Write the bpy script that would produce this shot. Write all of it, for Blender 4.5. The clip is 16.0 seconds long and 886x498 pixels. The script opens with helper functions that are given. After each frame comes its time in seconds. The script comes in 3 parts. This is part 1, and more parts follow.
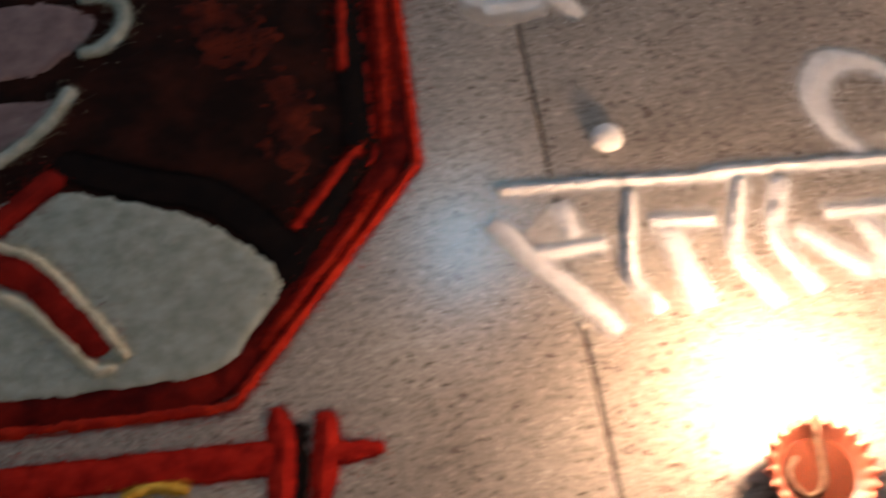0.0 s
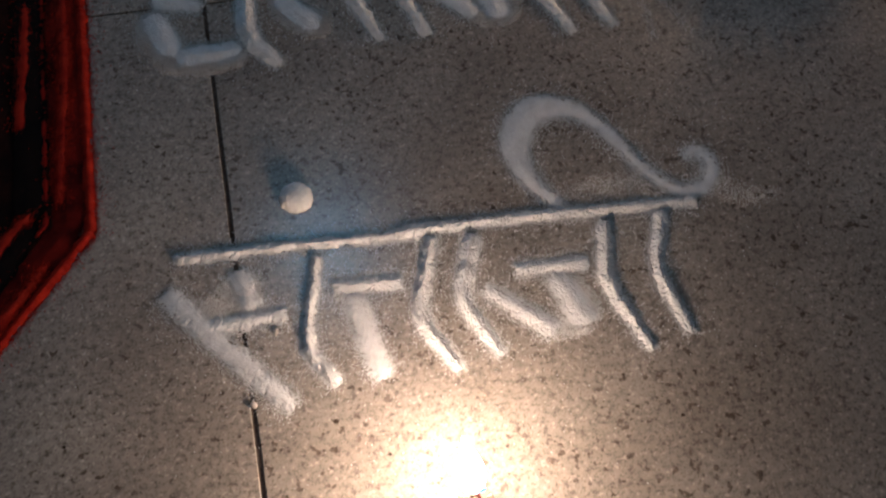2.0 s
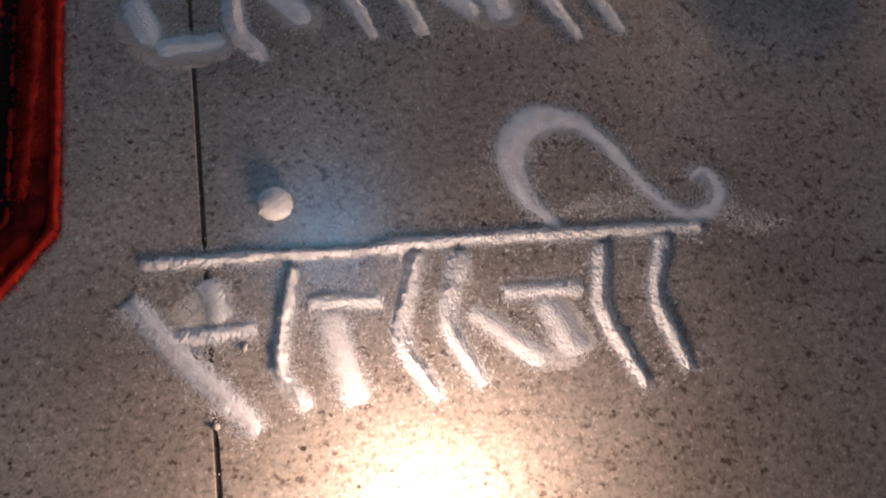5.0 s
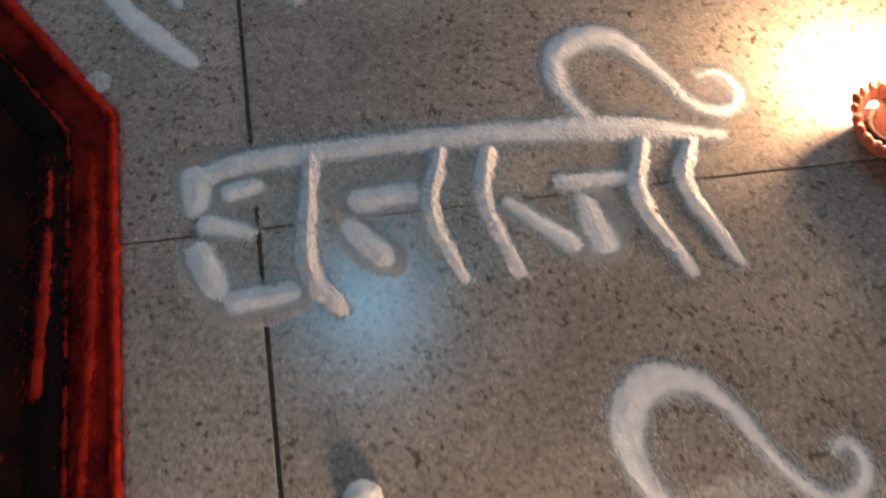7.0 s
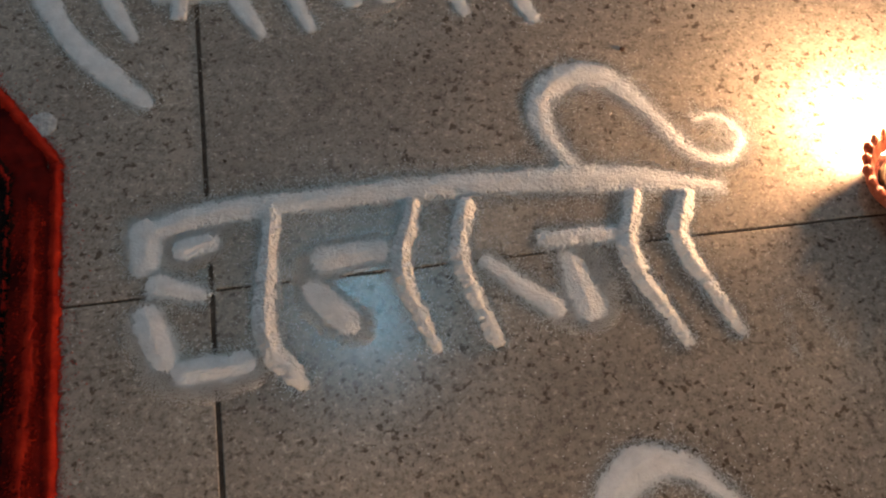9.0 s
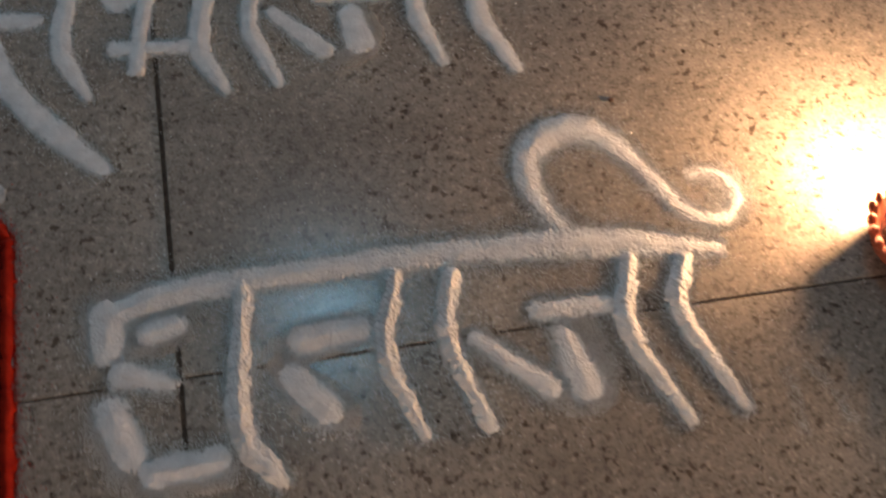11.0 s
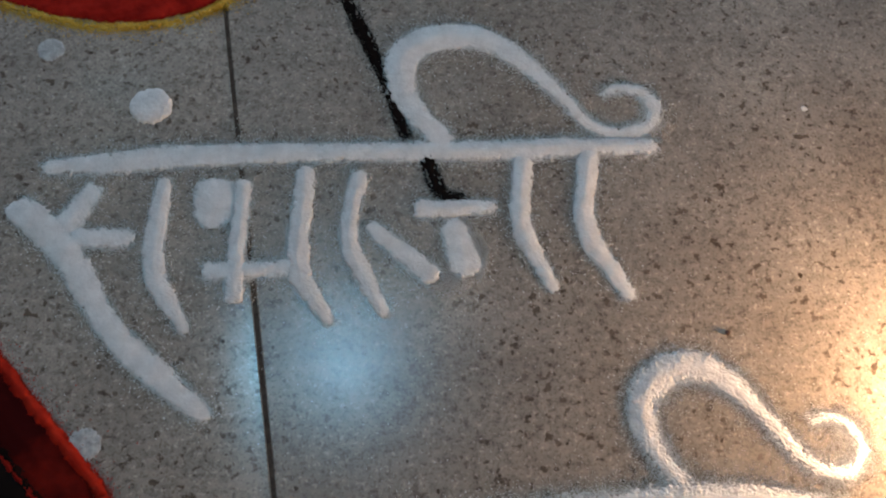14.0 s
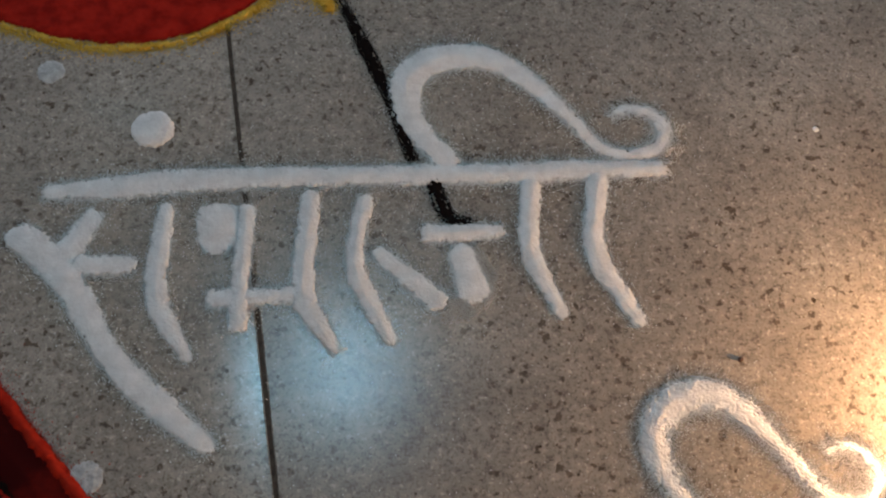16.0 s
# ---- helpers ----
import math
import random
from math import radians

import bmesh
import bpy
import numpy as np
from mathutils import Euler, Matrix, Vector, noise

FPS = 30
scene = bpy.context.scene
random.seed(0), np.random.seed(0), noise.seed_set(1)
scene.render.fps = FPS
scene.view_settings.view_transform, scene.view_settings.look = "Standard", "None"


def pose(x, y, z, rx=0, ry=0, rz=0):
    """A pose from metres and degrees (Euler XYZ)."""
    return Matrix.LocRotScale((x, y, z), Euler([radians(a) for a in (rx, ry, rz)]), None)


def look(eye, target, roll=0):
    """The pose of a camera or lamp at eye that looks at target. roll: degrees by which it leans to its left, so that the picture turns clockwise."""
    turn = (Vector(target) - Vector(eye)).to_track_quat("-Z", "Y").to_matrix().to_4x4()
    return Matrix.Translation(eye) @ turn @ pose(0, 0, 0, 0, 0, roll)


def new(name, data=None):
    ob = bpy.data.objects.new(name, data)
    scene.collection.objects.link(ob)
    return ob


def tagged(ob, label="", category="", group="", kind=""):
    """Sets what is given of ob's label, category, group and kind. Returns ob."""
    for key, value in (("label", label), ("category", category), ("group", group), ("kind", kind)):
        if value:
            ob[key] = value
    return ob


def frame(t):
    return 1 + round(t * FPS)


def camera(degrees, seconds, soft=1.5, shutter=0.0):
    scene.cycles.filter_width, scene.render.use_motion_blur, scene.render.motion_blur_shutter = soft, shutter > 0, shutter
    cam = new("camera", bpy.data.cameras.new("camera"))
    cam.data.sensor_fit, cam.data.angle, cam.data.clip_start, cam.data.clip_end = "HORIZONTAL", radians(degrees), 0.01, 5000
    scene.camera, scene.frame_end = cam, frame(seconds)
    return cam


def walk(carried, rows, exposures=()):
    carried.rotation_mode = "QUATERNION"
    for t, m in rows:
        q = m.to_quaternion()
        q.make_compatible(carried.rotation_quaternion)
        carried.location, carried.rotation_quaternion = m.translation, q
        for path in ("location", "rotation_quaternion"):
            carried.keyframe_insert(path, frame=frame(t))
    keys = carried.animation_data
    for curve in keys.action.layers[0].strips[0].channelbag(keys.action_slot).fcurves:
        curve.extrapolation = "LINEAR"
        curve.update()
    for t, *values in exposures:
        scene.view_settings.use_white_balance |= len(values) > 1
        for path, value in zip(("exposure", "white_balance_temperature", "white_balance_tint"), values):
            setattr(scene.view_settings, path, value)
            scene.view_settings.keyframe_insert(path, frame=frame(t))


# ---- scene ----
cam = camera(44.8, 16.0, soft=2.1, shutter=0.9)
PATH = [
    (0, (-0.012, 0.007, 0.721), (0.119, 0.998, -1.011), 0.1),
    (0.5, (0.065, 0.043, 0.763), (0.23, 0.947, -1.014), 1.5),
    (1, (0.123, 0.038, 0.736), (0.307, 0.977, -1.02), 1.6),
    (1.5, (0.164, 0.048, 0.721), (0.403, 0.971, -1.037), 4.1),
    (2, (0.177, 0.051, 0.724), (0.461, 0.992, -1.018), 6.2),
    (2.5, (0.183, 0.056, 0.71), (0.464, 1.02, -1.02), 5.9),
    (3, (0.192, 0.061, 0.698), (0.464, 1.029, -1.03), 5.9),
    (5.5, (0.206, 0.122, 0.69), (0.479, 1.037, -1.067), 9.0),
    (6, (0.221, 0.175, 0.708), (0.428, 1.126, -1.039), 4.8),
    (6.5, (0.214, 0.23, 0.706), (0.397, 1.209, -1.028), 3.1),
    (7, (0.183, 0.314, 0.695), (0.403, 1.247, -1.06), 5.0),
    (7.5, (0.205, 0.349, 0.678), (0.372, 1.273, -1.088), 2.7),
    (8, (0.215, 0.368, 0.672), (0.389, 1.287, -1.096), 3.1),
    (10.5, (0.222, 0.432, 0.648), (0.489, 1.322, -1.123), 7.8),
    (11, (0.214, 0.466, 0.644), (0.496, 1.341, -1.131), 8.3),
    (11.5, (0.194, 0.514, 0.627), (0.481, 1.378, -1.154), 8.4),
    (12, (0.175, 0.58, 0.641), (0.461, 1.403, -1.159), 9.5),
    (12.5, (0.165, 0.629, 0.667), (0.453, 1.427, -1.145), 10.6),
    (13, (0.159, 0.636, 0.679), (0.458, 1.467, -1.115), 10.9),
    (13.5, (0.158, 0.646, 0.685), (0.456, 1.487, -1.105), 11.0),
    (14, (0.159, 0.651, 0.685), (0.455, 1.499, -1.102), 10.8),
    (14.5, (0.158, 0.656, 0.684), (0.458, 1.508, -1.1), 11.0),
    (15, (0.156, 0.657, 0.678), (0.458, 1.523, -1.099), 10.8),
    (15.5, (0.157, 0.665, 0.674), (0.455, 1.524, -1.107), 10.7),
    (16, (0.156, 0.671, 0.679), (0.457, 1.526, -1.104), 10.8),
]
EXPOSURES = [(0, 1.69, 6900, 26), (0.5, 1.17, 6800, 21), (1, 0.67, 6600, 18), (1.5, 0.26, 6000, 16), (3, 0.61, 5300, 18), (5.5, 0.79, 5650, 24), (6, 1.42, 5750, 19),
             (7, 1.62, 6250, 19), (8, 1.52, 6650, 19), (10.5, 1.27, 7130, 23), (11, 1.27, 7030, 23), (12, 1.57, 6230, 19), (13, 1.72, 5980, 16), (14.5, 1.87, 6780, 21), (16, 1.87, 7080, 22)]
walk(cam, [(t, look(eye, target, roll)) for t, eye, target, roll in PATH], EXPOSURES)


# ---- world and light ----
world = bpy.data.worlds.new("world")
scene.world = world
world.use_nodes = True
# night sky, unseen: added horizon glow, fading towards the zenith, brightens the far floor
sky_nodes, sky_links = world.node_tree.nodes, world.node_tree.links
sky_coord, sky_part = sky_nodes.new("ShaderNodeTexCoord"), sky_nodes.new("ShaderNodeSeparateXYZ")
sky_ramp = sky_nodes.new("ShaderNodeValToRGB")
sky_links.new(sky_coord.outputs["Generated"], sky_part.inputs[0])
sky_links.new(sky_part.outputs["Z"], sky_ramp.inputs[0])
sky_links.new(sky_ramp.outputs[0], sky_nodes["Background"].inputs[0])
sky_ramp.color_ramp.elements.new(0.62), sky_ramp.color_ramp.elements.new(0.84)
for stop, (place, colour) in zip(sky_ramp.color_ramp.elements, [(0.0, (0.86, 0.82, 0.84, 1)), (0.60, (0.76, 0.73, 0.77, 1)), (0.84, (0.34, 0.34, 0.37, 1)), (1.0, (0.09, 0.095, 0.11, 1))]):
    stop.position, stop.color = place, colour
sky_nodes["Background"].inputs[1].default_value = 0.34
LAMP_XY, LAMP_Z = (0.308, 1.79), 2.40
LAMP_POWER, FLAME_POWERS = 38.0, (255.0, 590.0)


# ---- materials ----
def material(name, rough=0.9, spec=0.5):
    m = bpy.data.materials.new(name)
    m.use_nodes = True
    b = m.node_tree.nodes["Principled BSDF"]
    b.inputs["Roughness"].default_value = rough
    b.inputs["Specular IOR Level"].default_value = spec
    return m, m.node_tree, b


def node(nt, kind, **values):
    n = nt.nodes.new(kind)
    for k, v in values.items():
        n.inputs[k.replace("_", " ")].default_value = v
    return n


def ramp(nt, source, stops):
    r = nt.nodes.new("ShaderNodeValToRGB")
    while len(r.color_ramp.elements) < len(stops):
        r.color_ramp.elements.new(0.5)
    for e, (p, c) in zip(r.color_ramp.elements, stops):
        e.position, e.color = p, (*c, 1)
    nt.links.new(source, r.inputs[0])
    return r.outputs[0]


def mix(nt, fac, a, b, mode="MIX"):
    n = nt.nodes.new("ShaderNodeMix")
    n.data_type, n.blend_type = "RGBA", mode
    for sock, v in ((n.inputs[0], fac), (n.inputs[6], a), (n.inputs[7], b)):
        if isinstance(v, (int, float)):
            sock.default_value = v
        elif isinstance(v, tuple):
            sock.default_value = (*v, 1)
        else:
            nt.links.new(v, sock)
    return n.outputs[2]


def coords(nt, scale=(1, 1, 1)):
    g = nt.nodes.new("ShaderNodeNewGeometry")
    m = nt.nodes.new("ShaderNodeMapping")
    m.inputs["Scale"].default_value = scale
    nt.links.new(g.outputs["Position"], m.inputs[0])
    return m.outputs[0]


def noise_tex(nt, vec, scale, detail=3, rough=0.6):
    n = node(nt, "ShaderNodeTexNoise", Scale=scale, Detail=detail, Roughness=rough)
    nt.links.new(vec, n.inputs["Vector"])
    return n.outputs[0]


def bump(nt, b, height, strength, distance):
    n = node(nt, "ShaderNodeBump", Strength=strength, Distance=distance)
    nt.links.new(height, n.inputs["Height"])
    nt.links.new(n.outputs[0], b.inputs["Normal"])


def powder(name, dark, light, big=60, fine=2200, low=0.35, high=0.65, grit=0.25):
    """Dry coloured powder: clumps, single grains of another shade and a grainy relief."""
    m, nt, b = material(name, 0.95, 0.06)
    v = coords(nt)
    base = ramp(nt, noise_tex(nt, v, big, 4), [(low, dark), (high, light)])
    grains = ramp(nt, noise_tex(nt, v, fine, 2), [(0.3, (1 - grit,) * 3), (0.7, (1, 1, 1))])
    nt.links.new(mix(nt, 1.0, base, grains, "MULTIPLY"), b.inputs["Base Color"])
    bump(nt, b, noise_tex(nt, v, 1900, 2), 0.30, 0.0006)
    return m


WHITE = powder("white_powder", (0.61, 0.60, 0.585), (0.73, 0.72, 0.70), 90)
THIN_WHITE = powder("thin_white_powder", (0.34, 0.34, 0.33), (0.50, 0.49, 0.47), 200)
RED = powder("red_powder", (0.13, 0.006, 0.004), (0.28, 0.013, 0.007), 45)
ORANGE = powder("orange_red_powder", (0.24, 0.010, 0.005), (0.43, 0.024, 0.009), 60)
BAND = powder("dark_red_powder", (0.040, 0.002, 0.002), (0.20, 0.010, 0.005), 22, low=0.40, high=0.70)
BLACK = powder("black_powder", (0.004, 0.003, 0.003), (0.009, 0.005, 0.004), 50)
BROWN = powder("brown_black_powder", (0.009, 0.004, 0.003), (0.040, 0.009, 0.005), 22, low=0.4, high=0.75)
RUST = powder("rust_powder", (0.018, 0.005, 0.004), (0.16, 0.020, 0.008), 35, low=0.35, high=0.8)
GREY = powder("grey_powder", (0.24, 0.26, 0.215), (0.35, 0.37, 0.315), 70)
PINK = powder("pinkish_grey_powder", (0.16, 0.105, 0.10), (0.24, 0.16, 0.15), 60)
YELLOW = powder("yellow_powder", (0.52, 0.27, 0.03), (0.70, 0.42, 0.07), 90)
CREAM = powder("cream_powder", (0.48, 0.42, 0.28), (0.58, 0.52, 0.38), 90)
SCARLET = powder("scarlet_powder", (0.22, 0.007, 0.004), (0.42, 0.018, 0.009), 70)


def stone():
    """Polished grey-beige stone with dark specks and pits, and faint streaks along its cut."""
    m, nt, b = material("polished_stone", 0.25, 0.17)
    v = coords(nt)
    info = nt.nodes.new("ShaderNodeObjectInfo")
    shift = nt.nodes.new("ShaderNodeVectorMath")
    shift.operation = "MULTIPLY_ADD"
    nt.links.new(info.outputs["Random"], shift.inputs[0])
    shift.inputs[1].default_value = (7, 5, 3)
    nt.links.new(v, shift.inputs[2])
    v = shift.outputs[0]
    cloud = ramp(nt, noise_tex(nt, v, 9, 5), [(0.3, (0.206, 0.178, 0.151)), (0.7, (0.306, 0.272, 0.233))])
    mottle = ramp(nt, noise_tex(nt, v, 170, 5, 0.7), [(0.33, (0.60, 0.58, 0.56)), (0.47, (0.96, 0.96, 0.96)), (0.70, (1.24, 1.22, 1.18))])
    col = mix(nt, 1.0, cloud, mottle, "MULTIPLY")
    streak_v = nt.nodes.new("ShaderNodeMapping")
    streak_v.inputs["Scale"].default_value = (9, 110, 1)
    nt.links.new(v, streak_v.inputs[0])
    streak = ramp(nt, noise_tex(nt, streak_v.outputs[0], 1.0, 3), [(0.35, (0.86, 0.85, 0.83)), (0.6, (1, 1, 1))])
    col = mix(nt, 0.5, col, streak, "MULTIPLY")
    spots = ramp(nt, noise_tex(nt, v, 175, 3, 0.5), [(0.590, (1, 1, 1)), (0.660, (0.36, 0.32, 0.28))])
    where = ramp(nt, noise_tex(nt, v, 14, 2), [(0.30, (0.25, 0.25, 0.25)), (0.60, (1, 1, 1))])
    col = mix(nt, where, col, mix(nt, 1.0, col, spots, "MULTIPLY"))
    big = ramp(nt, noise_tex(nt, v, 125, 1, 0.4), [(0.775, (1, 1, 1)), (0.81, (0.22, 0.18, 0.14))])
    col = mix(nt, 1.0, col, big, "MULTIPLY")
    fine = ramp(nt, noise_tex(nt, v, 430, 2, 0.5), [(0.36, (0.42, 0.39, 0.36)), (0.45, (1, 1, 1))])
    col = mix(nt, 0.5, col, fine, "MULTIPLY")
    pale = ramp(nt, noise_tex(nt, v, 300, 2, 0.5), [(0.60, (1, 1, 1)), (0.68, (1.45, 1.45, 1.45))])
    col = mix(nt, 1.0, col, pale, "MULTIPLY")
    tone = nt.nodes.new("ShaderNodeMapRange")
    nt.links.new(info.outputs["Random"], tone.inputs[0])
    tone.inputs[3].default_value, tone.inputs[4].default_value = 0.90, 1.10
    col = mix(nt, 1.0, col, tone.outputs[0], "MULTIPLY")
    nt.links.new(col, b.inputs["Base Color"])
    rough = nt.nodes.new("ShaderNodeMapRange")
    nt.links.new(noise_tex(nt, v, 120, 4), rough.inputs[0])
    rough.inputs[3].default_value, rough.inputs[4].default_value = 0.145, 0.26
    nt.links.new(rough.outputs[0], b.inputs["Roughness"])
    bump(nt, b, noise_tex(nt, v, 260, 4, 0.65), 0.12, 0.0006)
    return m


STONE = stone()


def plain(name, colour, rough=0.8, spec=0.4, scale=30, amount=0.25):
    m, nt, b = material(name, rough, spec)
    v = coords(nt)
    dark = tuple(c * (1 - amount) for c in colour)
    nt.links.new(ramp(nt, noise_tex(nt, v, scale, 5), [(0.3, dark), (0.7, colour)]), b.inputs["Base Color"])
    bump(nt, b, noise_tex(nt, v, scale * 8, 4), 0.25, 0.001)
    return m


GROUT = plain("dark_grout", (0.100, 0.074, 0.057), 0.95, 0.1, 200, 0.6)
PLASTER = plain("grey_plaster", (0.42, 0.41, 0.39), 0.9, 0.2, 4)
EARTH = plain("bare_earth", (0.10, 0.085, 0.07), 0.95, 0.1, 2)
CLAY = plain("terracotta", (0.24, 0.066, 0.038), 0.75, 0.3, 160, 0.35)
# oily inside of the bowls; the shade in there is put into its colour
SHADED_CLAY = plain("oily_shaded_clay", (0.085, 0.022, 0.011), 0.35, 0.5, 120, 0.4)
WICK = plain("cotton", (0.060, 0.036, 0.022), 0.95, 0.1, 600, 0.4)
METAL = plain("painted_metal", (0.6, 0.6, 0.6), 0.5, 0.5, 20, 0.1)
OIL, _, OIL_B = material("lamp_oil", 0.05, 0.5)
OIL_B.inputs["Base Color"].default_value = (0.030, 0.008, 0.004, 1)


def glowing(name, colour, power):
    m, nt, b = material(name)
    b.inputs["Base Color"].default_value = (0, 0, 0, 1)
    b.inputs["Emission Color"].default_value = (*colour, 1)
    b.inputs["Emission Strength"].default_value = power
    return m


FLAMES = [glowing("flame_glow", c, p) for c, p in zip(((1.0, 0.71, 0.46), (1.0, 0.63, 0.33)), FLAME_POWERS)]
FLAME_FOOT = glowing("flame_foot_glow", (0.10, 0.30, 1.0), 1.2)
LED = glowing("cool_lamp_glow", (0.26, 0.735, 1.0), LAMP_POWER)


# ---- building helpers ----
def thing(name, label, category, at=(0, 0, 0), group="", kind=""):
    e = new(name)
    e.location = at
    return tagged(e, label, category, group, kind)


def mesh_part(name, me, mat, parent=None, label=""):
    me.materials.append(mat)
    ob = new(name, me)
    if parent:
        ob.parent = parent
    return tagged(ob, label)


def part(name, bm, mat, parent=None, label="", smooth=False):
    me = bpy.data.meshes.new(name)
    bm.to_mesh(me)
    bm.free()
    if smooth:
        me.shade_smooth()
    return mesh_part(name, me, mat, parent, label)


def box(bm, x0, x1, y0, y1, z0, z1):
    vs = [bm.verts.new((x, y, z)) for x in (x0, x1) for y in (y0, y1) for z in (z0, z1)]
    for f in ((0, 1, 3, 2), (4, 6, 7, 5), (0, 4, 5, 1), (2, 3, 7, 6), (0, 2, 6, 4), (1, 5, 7, 3)):
        bm.faces.new([vs[i] for i in f])
    return bm


def hashed(i, j, seed):
    n = (i * 374761393 + j * 668265263 + seed * 2147483647) & 0xFFFFFFFF
    n = ((n ^ (n >> 13)) * 1274126177) & 0xFFFFFFFF
    return ((n ^ (n >> 16)) & 0xFFFF) / 65535.0


def vnoise(x, y, size, seed):
    """Smooth value noise from 0 to 1 with cells of that size."""
    x, y = x / size + 500, y / size + 500
    i, j = np.floor(x).astype(np.int64), np.floor(y).astype(np.int64)
    u, v = x - i, y - j
    u, v = u * u * (3 - 2 * u), v * v * (3 - 2 * v)
    a, b = hashed(i, j, seed), hashed(i + 1, j, seed)
    c, d = hashed(i, j + 1, seed), hashed(i + 1, j + 1, seed)
    return a + (b - a) * u + (c - a) * v + (a - b - c + d) * u * v


def spline(pts, step, closed=False):
    """Catmull-Rom through the points, in even steps, with all columns carried along."""
    p = np.array(pts, float)
    q = np.vstack([p[-1], p, p[0], p[1]]) if closed else np.vstack([2 * p[0] - p[1], p, 2 * p[-1] - p[-2]])
    out = []
    for k in range(len(p) if closed else len(p) - 1):
        a, b, c, d = q[k:k + 4]
        n = max(2, int(np.hypot(*(c - b)[:2]) / step))
        t = np.linspace(0, 1, n, endpoint=False)[:, None]
        out.append(0.5 * (2 * b + (c - a) * t + (2 * a - 5 * b + 4 * c - d) * t * t + (3 * b - a - 3 * c + d) * t ** 3))
    if not closed:
        out.append(p[-1:])
    return np.vstack(out)


def sheet(name, X, Y, Z, keep, mat, parent, label=""):
    """A mesh over a grid of places, without the faces that lie wholly under the floor."""
    rows, cols = X.shape
    idx = np.arange(rows * cols).reshape(rows, cols)
    quads = np.stack([idx[:-1, :-1], idx[1:, :-1], idx[1:, 1:], idx[:-1, 1:]], -1).reshape(-1, 4)
    quads = quads[keep.reshape(-1)[quads].any(1)]
    used, inv = np.unique(quads, return_inverse=True)
    quads = inv.reshape(-1, 4)
    me = bpy.data.meshes.new(name)
    me.vertices.add(len(used))
    me.vertices.foreach_set("co", np.stack([X, Y, Z], -1).reshape(-1, 3)[used].ravel())
    me.loops.add(quads.size)
    me.loops.foreach_set("vertex_index", quads.ravel().astype(np.int32))
    me.polygons.add(len(quads))
    me.polygons.foreach_set("loop_start", np.arange(0, quads.size, 4, dtype=np.int32))
    me.update(calc_edges=True)
    me.shade_smooth()
    return mesh_part(name, me, mat, parent, label)


SEED = [1]


TET = np.array([(1, 0, -0.4), (-0.5, 0.87, -0.4), (-0.5, -0.87, -0.4), (0, 0, 1)])


def add_grains(me, x, y, z, rng, small=0.00022, large=0.00058):
    """Single loose grains, joined to a mesh of powder."""
    k = len(x)
    if not k:
        return
    size, turn = rng.uniform(small, large, k), rng.uniform(0, 6.28, k)
    c, s = np.cos(turn)[:, None], np.sin(turn)[:, None]
    co = np.stack([(TET[:, 0] * c - TET[:, 1] * s) * size[:, None] + x[:, None], (TET[:, 0] * s + TET[:, 1] * c) * size[:, None] + y[:, None],
                   (TET[:, 2] + 0.3) * size[:, None] + z[:, None]], -1).reshape(-1, 3)
    f = (np.array([(0, 1, 3), (1, 2, 3), (2, 0, 3)])[None] + 4 * np.arange(k)[:, None, None]).reshape(-1, 3)
    nv, nl, nf = len(me.vertices), len(me.loops), len(me.polygons)
    old = np.empty(nv * 3), np.empty(nl, np.int32), np.empty(nf, np.int32)
    me.vertices.foreach_get("co", old[0]), me.loops.foreach_get("vertex_index", old[1]), me.polygons.foreach_get("loop_start", old[2])
    me.clear_geometry()
    me.vertices.add(nv + len(co))
    me.vertices.foreach_set("co", np.concatenate([old[0], co.ravel()]))
    me.loops.add(nl + f.size)
    me.loops.foreach_set("vertex_index", np.concatenate([old[1], (f + nv).ravel().astype(np.int32)]))
    me.polygons.add(nf + len(f))
    me.polygons.foreach_set("loop_start", np.concatenate([old[2], nl + np.arange(0, f.size, 3, dtype=np.int32)]))
    me.update(calc_edges=True)
    me.polygons.foreach_set("use_smooth", np.concatenate([np.ones(nf, bool), np.zeros(len(f), bool)]))


